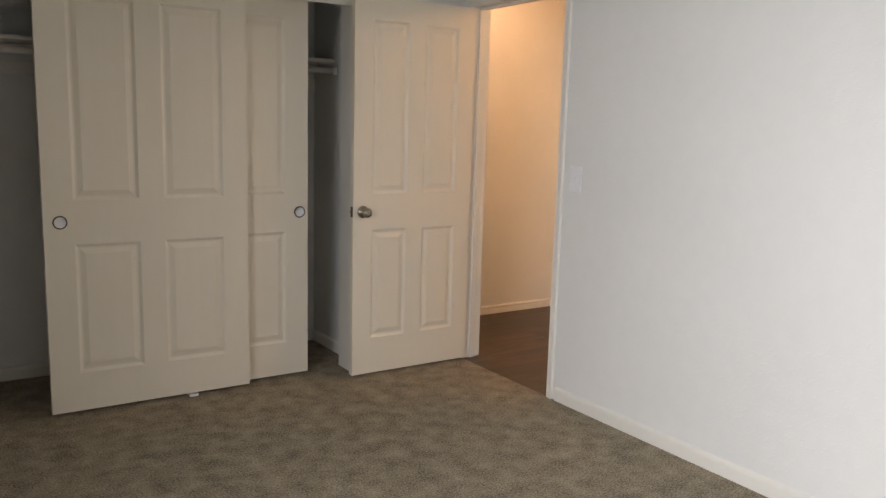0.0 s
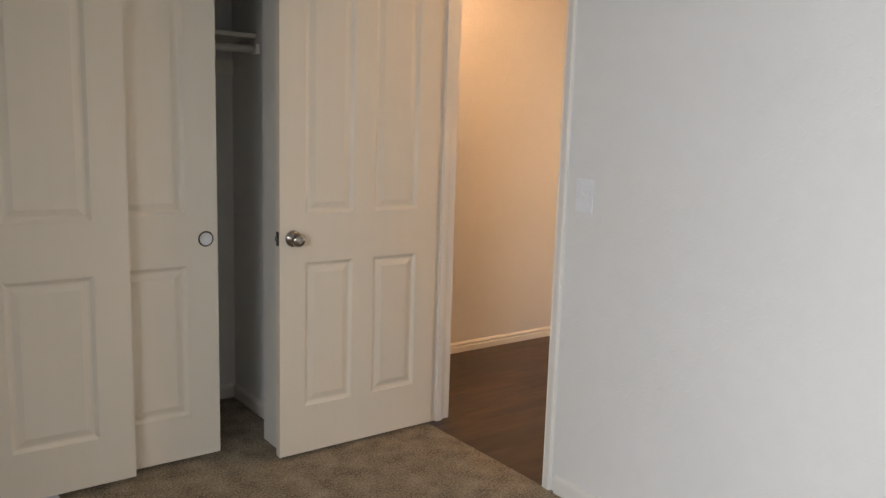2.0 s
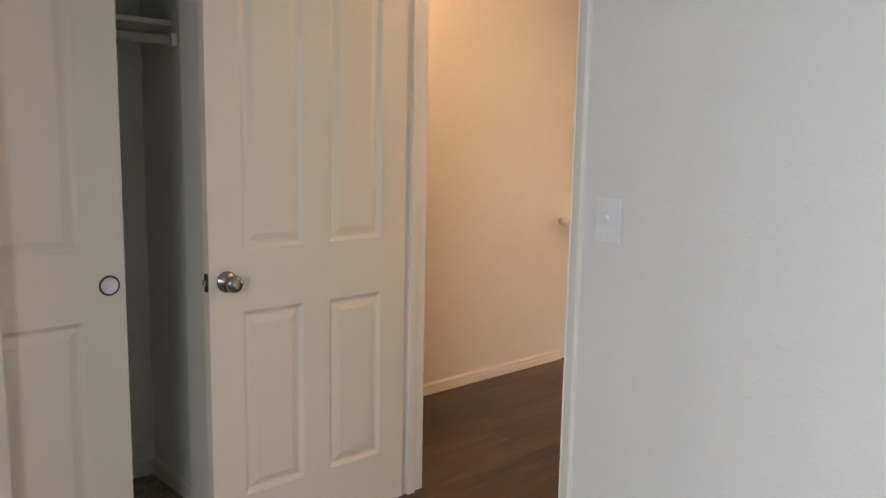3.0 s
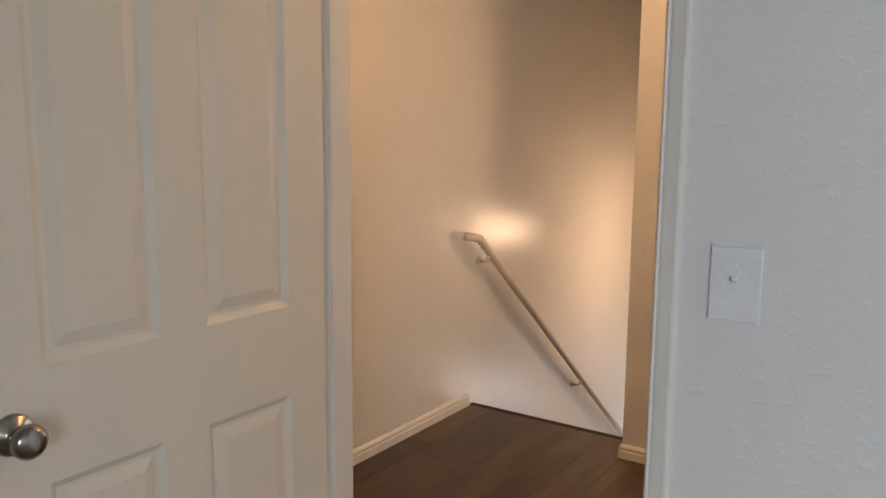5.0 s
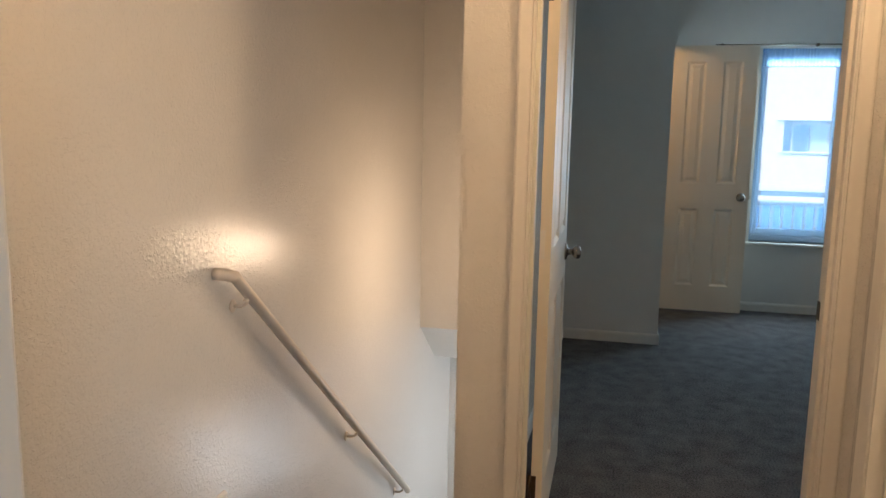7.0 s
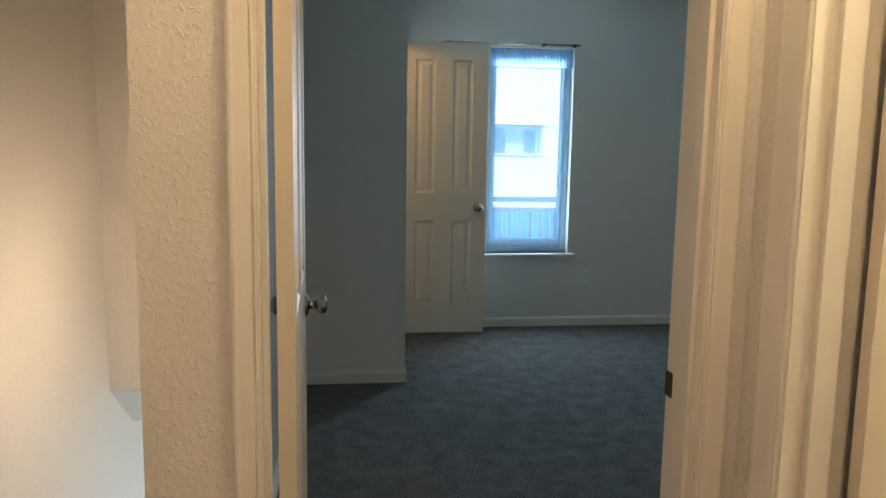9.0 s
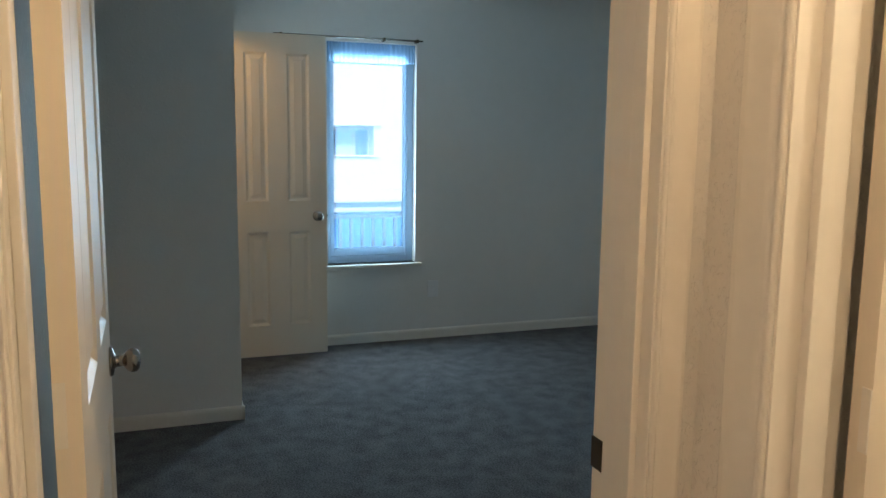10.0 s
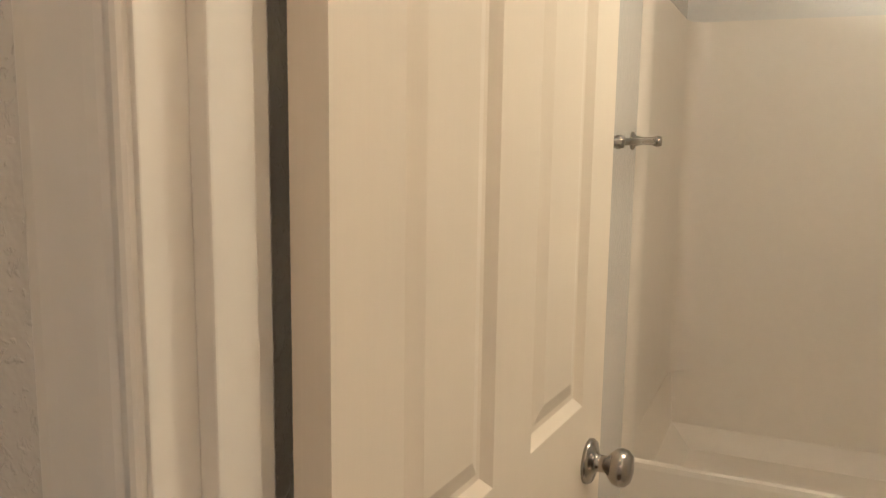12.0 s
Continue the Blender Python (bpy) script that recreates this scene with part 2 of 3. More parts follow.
def swing_door(name, m, w, label, stile=.11, mid=.10, knob_z=.915, h=2.022, low_rail=.995):
    """A hinged door: its hinge edge at the origin, the leaf along +X, the thickness along +Y."""
    d = thing(name, m, label, "door", kind="structure")
    slab, panels = leaf_meshes(w, h, two_columns(w, stile, mid), high=(low_rail, 1.905))
    part("leaf", slab, M_DOOR, d)
    for bm in panels:
        part("panel", bm, M_DOOR, d)
    u = w - .057
    for side in (-1, 1):
        k = part("door_knob", lathe(KNOB), M_NICKEL, d, "round brushed nickel knob", smooth=True)
        k.matrix_basis = Matrix.Translation((u, T if side == 1 else 0, knob_z)) @ Matrix.Rotation(radians(-90 * side), 4, "X")
    part("latch_plate", boxes((w - .001, .006, knob_z - .028, w + .002, T - .006, knob_z + .028), bevel=.0008), M_BRONZE, d, "dark metal latch plate")
    part("latch_bolt", boxes((w + .001, .012, knob_z - .009, w + .010, T - .012, knob_z + .009), bevel=.002), M_NICKEL, d)
    for z in (.21, 1.02, 1.80):
        hg = part("hinge", boxes((-.0025, T - .016, z - .045, -.0002, T, z + .045), bevel=.0006), M_TRIM if z == 1.02 else M_BRONZE, d, "metal butt hinge")
        if z > .5:
            continue
        part("pin", tube([(-.003, T + .004, z - .047), (-.003, T + .004, z + .047)], .0058, 10), M_BRONZE if z < .5 else M_TRIM, hg, smooth=True)
    return d


def door_frame(name, axis, face0, face1, a0, a1, head, label, casing_sides=(1, 1), stop=(.4, .034, .011), wide=()):
    """Jambs, head, stops and casings round an opening a0..a1 in a wall between face0 and face1.
    axis 'x': the wall's faces are at x = face0, face1. Casings run on both faces."""
    f = thing(name, Matrix.Identity(4), label, "door frame", kind="structure")

    def b(p0, q0, z0, p1, q1, z1):
        return (p0, q0, z0, p1, q1, z1) if axis == "x" else (q0, p0, z0, q1, p1, z1)
    lo, hi = min(face0, face1) - .003, max(face0, face1) + .003
    jt = .018
    part("jamb", boxes(b(lo, a0 - jt, 0, hi, a0, head + jt), bevel=.0015), M_TRIM, f)
    part("jamb", boxes(b(lo, a1, 0, hi, a1 + jt, head + jt), bevel=.0015), M_TRIM, f)
    part("head_jamb", boxes(b(lo, a0, head, hi, a1, head + jt), bevel=.0015), M_TRIM, f)
    s0, s1, st = lo + stop[0], lo + stop[0] + stop[1], stop[2]
    part("stop", boxes(b(s0, a0, 0, s1, a0 + st, head - st), bevel=.002), M_TRIM, f)
    part("stop", boxes(b(s0, a1 - st, 0, s1, a1, head - st), bevel=.002), M_TRIM, f)
    part("stop", boxes(b(s0, a0, head - st, s1, a1, head), bevel=.002), M_TRIM, f)
    for face, sign, use in ((min(face0, face1), -1, casing_sides[0]), (max(face0, face1), 1, casing_sides[1])):
        if not use:
            continue
        for (edge, way) in ((a0 - .004, -1), (a1 + .004, 1)):
            broad = dict(wide).get((face, way), 1)
            bm = bmesh.new()
            low = [bm.verts.new((0, 0, 0)) for _ in CASING]
            top = [bm.verts.new((0, 0, 0)) for _ in CASING]
            for k, (o, u) in enumerate(CASING):
                p, q = face + sign * (o if o else -.001), edge + way * u * broad
                low[k].co = (p, q, 0) if axis == "x" else (q, p, 0)
                top[k].co = (p, q, head + .004 + u) if axis == "x" else (q, p, head + .004 + u)
            n = len(CASING)
            for k in range(n):
                bm.faces.new((low[k], low[(k + 1) % n], top[(k + 1) % n], top[k]))
            bm.faces.new(low)
            bm.faces.new(top)
            part("casing", bm, M_TRIM, f)
        bm = bmesh.new()
        le = [bm.verts.new((0, 0, 0)) for _ in CASING]
        ri = [bm.verts.new((0, 0, 0)) for _ in CASING]
        for k, (o, u) in enumerate(CASING):
            p, z = face + sign * (o if o else -.001), head + .004 + u
            e0, e1 = a0 - .004 - u, a1 + .004 + u
            le[k].co = (p, e0, z) if axis == "x" else (e0, p, z)
            ri[k].co = (p, e1, z) if axis == "x" else (e1, p, z)
        n = len(CASING)
        for k in range(n):
            bm.faces.new((le[k], le[(k + 1) % n], ri[(k + 1) % n], ri[k]))
        bm.faces.new(le)
        bm.faces.new(ri)
        part("head_casing", bm, M_TRIM, f)
    return f


# ---- the large structure ----
H = 2.44
XS, YL, YS = 2.022, 1.62, .724          # top nosing, wall of the stairs, far side of the stairs
X2, X2B = 1.815, 1.962                   # wall with the door of the far room
D1 = (.003, .776)                       # bedroom doorway
D2 = (-.318, .515)                     # doorway of the far room
YB, YBB = -.405, -.521                 # wall of the bathroom
DB = (.978, 1.658)                      # bathroom doorway
XW = 6.06                              # window wall of the far room
structure("floor_bedroom", M_CARPET, (-4.2, -4.0, -.12, -.003, .93, 0), (-2.62, .93, -.12, -.61, 1.58, 0), label="beige cut pile carpet, worn and mottled")
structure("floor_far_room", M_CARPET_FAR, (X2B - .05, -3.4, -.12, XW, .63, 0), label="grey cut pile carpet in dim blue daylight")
structure("ceiling", M_CEIL, (-4.4, -4.2, H, 6.2, 1.9, H + .15))
# bedroom
structure("wall_bedroom_east", M_WALL, (0, -4.0, -.12, .115, D1[0] - .018, H), (0, D1[1] + .018, -.12, .115, YL, H), (0, D1[0] - .018, 2.066, .115, D1[1] + .018, H),
          label="off-white knockdown textured wall")
structure("wall_bedroom_north", M_WALL, (-.70, .865, 0, 0, 1.00, H), (-2.54, .865, 2.02, -.70, 1.00, H), (-4.2, .865, 0, -2.54, 1.00, H),
          label="off-white painted wall round the closet")
structure("wall_closet", M_WALL, (-.61, 1.00, -.1, 0, YL, H), (-2.74, 1.58, -.1, -.61, 1.69, H), (-2.74, 1.00, -.1, -2.62, 1.58, H), label="unlit painted closet wall")
WW = (-3.50, -2.00, 1.12, 2.05)
structure("wall_bedroom_west", M_WALL, (-4.32, -4.12, 0, -4.2, WW[0], H), (-4.32, WW[1], 0, -4.2, 1.0, H), (-4.32, WW[0], 0, -4.2, WW[1], WW[2]), (-4.32, WW[0], WW[3], -4.2, WW[1], H),
          label="off-white painted wall round a window")
structure("wall_bedroom_south", M_WALL, (-4.2, -4.12, 0, .115, -4.0, H), label="off-white painted wall")
# unseen slab, added so that its eaves stop the sun at the west window
structure("roof", M_STUCCO, (-5.6, -5.0, H + .152, 7.0, 2.6, H + .27), label="unseen pale roof slab added to shade the bedroom window", bevel=.02)
# landing and stairs
structure("wall_stairs", M_HALL, (.115, YL, -2.6, 5.95, YL + .12, H), label="cream satin painted wall beside the stairs")
soffit = bmesh.new()
side = [(4.75, H), (4.75, .0), (5.19, -.335), (5.32, -.335), (5.32, H)]
ends = [[soffit.verts.new((x, y, z)) for x, z in side] for y in (YS, YL)]
for k in range(5):
    soffit.faces.new((ends[0][k], ends[0][(k + 1) % 5], ends[1][(k + 1) % 5], ends[1][k]))
soffit.faces.new(ends[0])
soffit.faces.new(ends[1])
tagged(link("wall_stairs_end", soffit, M_HALL), "cream painted wall with a sloped soffit above the stairs", kind="structure")
structure("wall_stairs_foot", M_HALL, (5.75, YS - .1, -2.6, 5.95, YL, -.1), label="brightly lit white wall at the foot of the stairs")
structure("wall_stairs_side", M_HALL, (X2, D2[1] + .018, 0, X2B, YS, H), (X2B, .63, -.35, XW, YS, H), (X2, YS - .105, -2.6, 3.3, YS, -.35),
          label="cream knockdown textured wall end by the stairs")
structure("wall_far_room_west", M_HALL, (X2, YBB, -.12, X2B, D2[0] - .018, H), (X2, D2[0] - .018, 2.066, X2B, D2[1] + .018, H), (X2, -3.4, -.12, X2B, YBB, H),
          label="cream textured wall between two doors")
structure("wall_bathroom", M_HALL, (.80, YBB, -.12, DB[0] - .018, YB, H), (DB[1] + .018, YBB, -.12, X2, YB, H), (DB[0] - .018, YBB, 2.066, DB[1] + .018, YB, H),
          label="cream textured wall beside the bathroom door")
# far room
structure("wall_far_room_south", M_WALL, (X2, -3.52, -.12, XW + .14, -3.4, H), label="painted wall in shade")
WY = (-1.318, -.700)
WZ = (.553, 2.043)
structure("wall_far_room_east", M_WALL, (XW, -3.4, -.12, XW + .14, WY[0], H), (XW, WY[1], -.12, XW + .14, YS, H), (XW, WY[0], -.12, XW + .14, WY[1], WZ[0]), (XW, WY[0], WZ[1], XW + .14, WY[1], H),
          label="off-white textured wall round a bright window")
structure("wall_far_closet", M_WALL, (4.774, .003, 0, 4.87, .63, H), (4.87, .003, 2.06, XW, .103, H), (4.87, .003, 0, 5.22, .103, H), (5.86, .003, 0, XW, .103, H),
          label="off-white textured closet wall in shade")
# bathroom
structure("floor_bathroom", M_TUB, (.115, -3.36, -.12, X2, -1.3, -.001), (.90, -1.3, -.12, X2, YBB, -.001), label="pale bathroom floor")
structure("wall_bathroom_east", M_HALL, (1.72, -2.30, 0, X2 - .001, YBB, H), (1.745, -3.36, 0, X2 - .001, -2.30, H), label="warm lit painted bathroom wall")
structure("wall_corridor", M_HALL, (.80, -1.2, -.12, .90, YBB, H), (.115, -1.3, -.12, .90, -1.2, H), label="cream painted wall along the corridor")
structure("wall_bathroom_south", M_HALL, (-.1, -3.48, 0, X2, -3.36, H), label="painted wall above the tub")

# ---- landing floor and stairs ----
floor_l = tagged(link("floor_landing", boxes((-.003, YB, -.12, X2B - .05, YL, -.006), (.115, -1.2, -.12, .80, YB, -.001), (X2B - .05, YS, -.12, XS - .02, YL, -.006)), M_UNDER), "dark brown wood-look plank floor", kind="structure")
nosing = structure("trim_nosing", M_UNDER, (XS - .022, YS + .002, -.04, XS + .012, YL - .002, .002), label="dark brown wooden stair nosing", bevel=.004)
for k in range(1, 12):
    structure("stair", M_PLANK, (XS + (k - 1) * .25 - .02, YS + .003, -.194 * k - .03, XS + k * .25, YL - .003, -.194 * k), (XS + (k - 1) * .25 - .02, YS + .003, -.194 * k - .194, XS + (k - 1) * .25, YL - .003, -.194 * k - .03),
              label="dark brown stair tread going down")
structure("floor_downstairs", M_PLANK, (1.5, -1.5, -2.72, 5.95, YL + .1, -2.34), label="dark floor at the foot of the stairs")
structure("wall_downstairs", M_HALL, (3.1, -.1, -2.6, 5.95, .0, -.35), (3.1, .0, -2.6, 3.2, YS - .106, -.35), label="cream wall downstairs")
structure("ceiling_downstairs", M_CEIL, (3.2, .0, -.40, 5.95, YS - .106, -.35))

# ---- frames and doors ----
door_frame("door_frame", "x", 0, .115, *D1, 2.045, "white painted door frame with a rounded casing", stop=(.043, .034, .013), wide=(((0, -1), .86),))
door_frame("door_frame", "x", X2, X2B, *D2, 2.045, "white painted door frame in warm lamp light", stop=(.027, .034, .012), wide=(((X2, -1), 1.12),))
door_frame("door_frame", "y", YBB, YB, *DB, 2.045, "white painted bathroom door frame", stop=(.036, .045, .016), wide=(((YB, 1), 1.82),))
# bedroom door, open flat along the closet
swing_door("door_1", pose(.001, .752, .013, 0, 0, 180) @ Matrix.Diagonal((1, -1, 1, 1)), .757, "white four panel door, wide open, nickel knob", knob_z=.900)
# door of the far room, open into it
swing_door("door_2", pose(1.964, .463, .013, 0, 0, .9), .800, "white four panel door standing open", knob_z=.889)
# bathroom door
swing_door("door_3", pose(1.644, YBB - .006, .013, 0, 0, -94.5) @ Matrix.Diagonal((1, -1, 1, 1)), .67, "white four panel door open into the bathroom", stile=.094, mid=.105, knob_z=.885, low_rail=.978)
# closet door of the far room, open beside the window
swing_door("door_4", pose(5.84, -.040, .018, 0, 0, -90), .608, "white four panel door open beside the window", stile=.105, mid=.122, knob_z=.897)
st = tagged(link("strike_plate", boxes((-.001, -.0185 + .018, .895, .034, .0015, .955), bevel=.0005), M_BRONZE), "dark metal strike plate in the jamb", "strike plate")
st2 = tagged(link("strike_plate", boxes((X2B - .028, D2[0], .856, X2B + .005, D2[0] + .0018, .910), bevel=.0005), M_BRONZE), "dark metal strike plate in the jamb", "strike plate")
door_frame("door_frame", "y", .003, .103, 5.24, 5.84, 2.045, "white painted closet door frame", casing_sides=(1, 0), stop=(.040, .034, .011))


# ---- bedroom ----
def sliding_door(name, x, y, w, pull_u, label):
    """A closet door that hangs in a track: x is its left edge, y its front."""
    d = thing(name, pose(x, y, .016), label, "closet door", "sliding closet doors", kind="structure")
    slab, panels = leaf_meshes(w, 1.99, two_columns(w, .125, .112), low=(.180, .785), high=(.985, 1.885))
    part("leaf", slab, M_DOOR, d)
    for bm in panels:
        part("panel", bm, M_DOOR, d)
    ring = part("finger_pull", lathe([(.0, .003), (.023, .003), (.0235, .004), (.025, .004), (.0265, .003), (.027, 0)]), M_PLASTIC, d, "round recessed finger pull", smooth=True)
    ring.matrix_basis = Matrix.Translation((pull_u, -.0005, .888)) @ Matrix.Rotation(radians(90), 4, "X")
    part("rim", tube([(.0275 * math.cos(a * math.pi / 20), .0275 * math.sin(a * math.pi / 20), .002) for a in range(41)], .0034, 8), M_BRONZE, ring, "dark metal rim", smooth=True)
    return d


sliding_door("door_5", -2.219, .885, .935, .068, "white panelled sliding closet door, half open")
sliding_door("door_6", -1.867, .944, .935, .887, "white panelled sliding closet door behind another")
structure("trim_closet_jamb", M_TRIM, (-.70 - .014, .858, 0, -.70, 1.004, 2.02), (-2.54, .858, 0, -2.526, 1.004, 2.02), bevel=.002)
structure("trim_closet_head", M_TRIM, (-2.526, .856, 1.985, -.714, .872, 2.06), label="white fascia board over the sliding doors", bevel=.003)
structure("trim_closet_track", M_NICKEL, (-2.526, .876, 2.006, -.714, .99, 2.02))
tagged(link("floor_guide", boxes((-1.60, .87, 0, -1.555, .99, .012), (-1.60, .923, .012, -1.555, .940, .03), bevel=.002), M_PLASTIC), "small white plastic guide under the closet doors", "door guide")
shelf = tagged(link("closet_shelf", boxes((-2.615, 1.29, 1.724, -.613, 1.577, 1.743), bevel=.002), M_TRIM), "white painted wooden shelf in a dark closet", "shelf")
rod = thing("closet_rod", pose(0, 0, 0), "white closet rod under the shelf on cleats", "closet rod")
part("bar", tube([(-2.617, 1.275, 1.674), (-.614, 1.275, 1.674)], .0165), M_TRIM, rod, smooth=True)
for x in (-.626, -2.606):
    part("cleat", boxes((x - .009, 1.245, 1.654, x + .009, 1.305, 1.695), bevel=.002), M_TRIM, rod, "white wooden cleat")
part("cleat", boxes((-2.615, 1.560, 1.575, -.613, 1.577, 1.640), (-2.615, 1.540, 1.7, -.613, 1.577, 1.7235), bevel=.002), M_TRIM, rod, "white wooden cleat")


def wall_plate(name, m, label, category, toggle):
    """A cover plate in the XZ plane, facing -Y."""
    p = thing(name, m, label, category)
    bm = boxes((-.040, -.006, -.0605, .040, 0, .0605), bevel=.003)
    part("cover_plate", bm, M_PLASTIC, p)
    for z in (-.030, .030):
        part("screw", lathe([(.0001, .0), (.003, 0), (.003, .0008), (.001, .0012)], 12, "Y"), M_PLASTIC, p, "small white screw").matrix_basis = pose(0, -.0055, z)
    if toggle:
        part("toggle_slot", boxes((-.0052, -.0066, -.011, .0052, -.0055, .011)), M_TRIM, p)
        part("toggle", boxes((-.0042, -.018, -.002, .0042, -.004, .006), bevel=.0012, ), M_PLASTIC, p).matrix_basis = pose(0, 0, .003, -24, 0, 0)
    else:
        for z in (-.020, .020):
            part("socket", boxes((-.014, -.0072, z - .013, .014, -.0055, z + .013), bevel=.003), M_PLASTIC, p)
    return p


wall_plate("light_switch", pose(-.0005, -.130, 1.140, 0, 0, -90), "white plastic toggle light switch on the wall", "light switch", True)
wall_plate("wall_outlet", pose(XW - .0005, -1.45, .356, 0, 0, -90), "white plastic wall outlet below the window", "outlet", False)



def skirting(axis, face, sign, a0, a1, profile):
    """Along x (axis 'x') or y at a wall's face; sign: the side on which the room lies."""
    bm = bmesh.new()
    rings = []
    for a in (a0, a1):
        rings.append([bm.verts.new((a, face + sign * o, u) if axis == "x" else (face + sign * o, a, u)) for o, u in profile])
    n = len(profile)
    for k in range(n):
        bm.faces.new((rings[0][k], rings[0][(k + 1) % n], rings[1][(k + 1) % n], rings[1][k]))
    bm.faces.new(rings[0])
    bm.faces.new(rings[1])
    return tagged(link("baseboard", bm, M_TRIM), "white painted wooden baseboard along the wall", kind="structure")


skirting("y", 0, -1, -3.99, -.066, BASE_LOW)
skirting("x", .865, -1, -.69, -.02, BASE_LOW)
skirting("y", -.61, -1, 1.01, 1.57, BASE_LOW)
skirting("x", 1.58, -1, -2.61, -.625, BASE_LOW)
skirting("x", YL, -1, .13, XS - .035, BASE)
skirting("y", .115, 1, .84, YL - .014, BASE)
skirting("y", X2, -1, D2[1] + .066, YS, BASE)
skirting("x", YS, 1, X2 - .012, XS - .05, BASE)
skirting("y", XW, -1, -3.39, .0, BASE_LOW)
skirting("y", 4.774, -1, -.009, .617, BASE_LOW)
skirting("x", .003, -1, 4.762, 5.17, BASE_LOW)
skirting("x", .63, -1, X2B + .07, 4.76, BASE_LOW)
skirting("y", 1.72, -1, -2.28, YBB - .02, BASE_LOW)

# ---- handrail ----
hr = thing("handrail", pose(0, 0, 0), "cream painted round handrail on metal brackets", "handrail")


def rail_z(x):
    return .715 - .812 * (x - 2.16)


line = [(1.950, 1.616, .872), (1.950, 1.594, .872), (1.953, 1.574, .871), (1.963, 1.561, .866), (1.980, 1.556, rail_z(1.980))]
line += [(x, 1.556, rail_z(x)) for x in (2.02, 2.4, 3.0, 3.6, 4.25)]
part("bar", tube(line, .0215, 18), M_RAIL, hr, smooth=True)
for x in (2.075, 3.255, 4.15):
    z = rail_z(x)
    br = part("bracket", tube([(x, 1.556, z - .018), (x, 1.562, z - .040), (x, 1.585, z - .052), (x, 1.613, z - .052)], .0065, 10), M_RAIL, hr, "painted metal bracket", smooth=True)
    part("rosette", lathe([(.024, 0), (.024, .004), (.012, .007), (.008, .007)], 18, "Y"), M_RAIL, br, smooth=True).matrix_basis = pose(x, 1.619, z - .052)
    part("saddle", boxes((x - .028, 1.549, z - .026, x + .028, 1.563, z - .018), bevel=.002), M_RAIL, br)

# ---- lamps of the landing, the stairs and the bathroom ----


def ceiling_lamp(m, label):
    c = thing("ceiling_lamp", m, label, "ceiling lamp")
    part("base", lathe([(.15, 0), (.15, -.025), (.135, -.03)], 32), M_NICKEL, c, smooth=True)
    return c


ceiling_lamp(pose(LANDING[0], LANDING[1], H), "round ceiling lamp base on the landing")
ceiling_lamp(pose(CORRIDOR[0], CORRIDOR[1], H), "round ceiling lamp base beside the bathroom door")
ceiling_lamp(pose(1.06, -1.35, H), "round ceiling lamp base in the bathroom")
wl = thing("wall_lamp", pose(STAIR[0], YS, STAIR[2]), "small wall lamp beside the stairs with a cap", "wall lamp")
part("backplate", boxes((-.05, 0, -.08, .05, .012, .08), bevel=.004), M_NICKEL, wl)
part("cap", lathe([(.07, .11), (.075, .10), (.02, .125), (.001, .128)], 24), M_NICKEL, wl, smooth=True).matrix_basis = pose(0, STAIR[1] - YS, 0)
part("arm", tube([(0, .01, .115), (0, STAIR[1] - YS, .12)], .006, 8), M_NICKEL, wl, smooth=True)

# ---- far room window ----
win = thing("window_1", Matrix.Identity(4), "bright white framed window with a curtain rod", "window", kind="structure")
wx = XW + .07
y0, y1, z0, z1 = WY[0], WY[1], WZ[0], WZ[1]
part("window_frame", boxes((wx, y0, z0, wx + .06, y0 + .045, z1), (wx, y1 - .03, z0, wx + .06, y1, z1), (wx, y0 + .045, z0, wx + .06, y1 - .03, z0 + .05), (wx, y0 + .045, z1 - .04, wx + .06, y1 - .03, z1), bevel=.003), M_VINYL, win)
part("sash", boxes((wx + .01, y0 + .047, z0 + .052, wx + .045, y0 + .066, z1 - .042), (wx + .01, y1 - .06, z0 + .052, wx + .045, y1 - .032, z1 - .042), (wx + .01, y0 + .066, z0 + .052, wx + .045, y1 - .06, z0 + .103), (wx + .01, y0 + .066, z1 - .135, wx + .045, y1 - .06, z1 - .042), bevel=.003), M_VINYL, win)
pane = part("pane", boxes((wx + .025, y0 + .066, z0 + .103, wx + .029, y1 - .06, z1 - .135)), M_GLASS, win)
pane.visible_shadow = False
part("window_sill", boxes((XW - .035, y0 - .04, z0 - .022, XW + .135, y1 + .03, z0), bevel=.004), M_TRIM, win)
cr = thing("curtain_rod", pose(XW - .045, 0, 2.062), "thin metal curtain rod over the window", "curtain rod")
part("bar", tube([(0, y0 - .03, 0), (0, y1 + .35, 0)], .006, 10), M_NICKEL, cr, smooth=True)
for y in (y0 + .01, y0 + .24, y1 + .3):
    part("bracket", boxes((-.008, y - .008, -.012, .045, y + .008, .010), bevel=.002), M_BRONZE, cr, "dark metal bracket")
cu = bmesh.new()
cols = []
for k in range(97):
    f = k / 96
    bunch = .004 + .007 * max(0, 1 - f * 5) + .004 * max(0, (f - .85) * 6)
    xx = XW + .022 + bunch * math.sin(f * 70 + 2 * math.sin(f * 9))
    yy = y0 + .004 + (y1 - y0 - .008) * f
    cols.append((cu.verts.new((xx, yy, z0 + .015)), cu.verts.new((xx, yy, z1 - .006))))
for a, b in zip(cols, cols[1:]):
    cu.faces.new((a[0], b[0], b[1], a[1]))
M_HEADING = M_SHEER.copy()
M_HEADING.name = "gathered sheer"
for node in M_HEADING.node_tree.nodes:
    if node.type == "MAP_RANGE":
        node.inputs["To Min"].default_value, node.inputs["To Max"].default_value = .30, .42
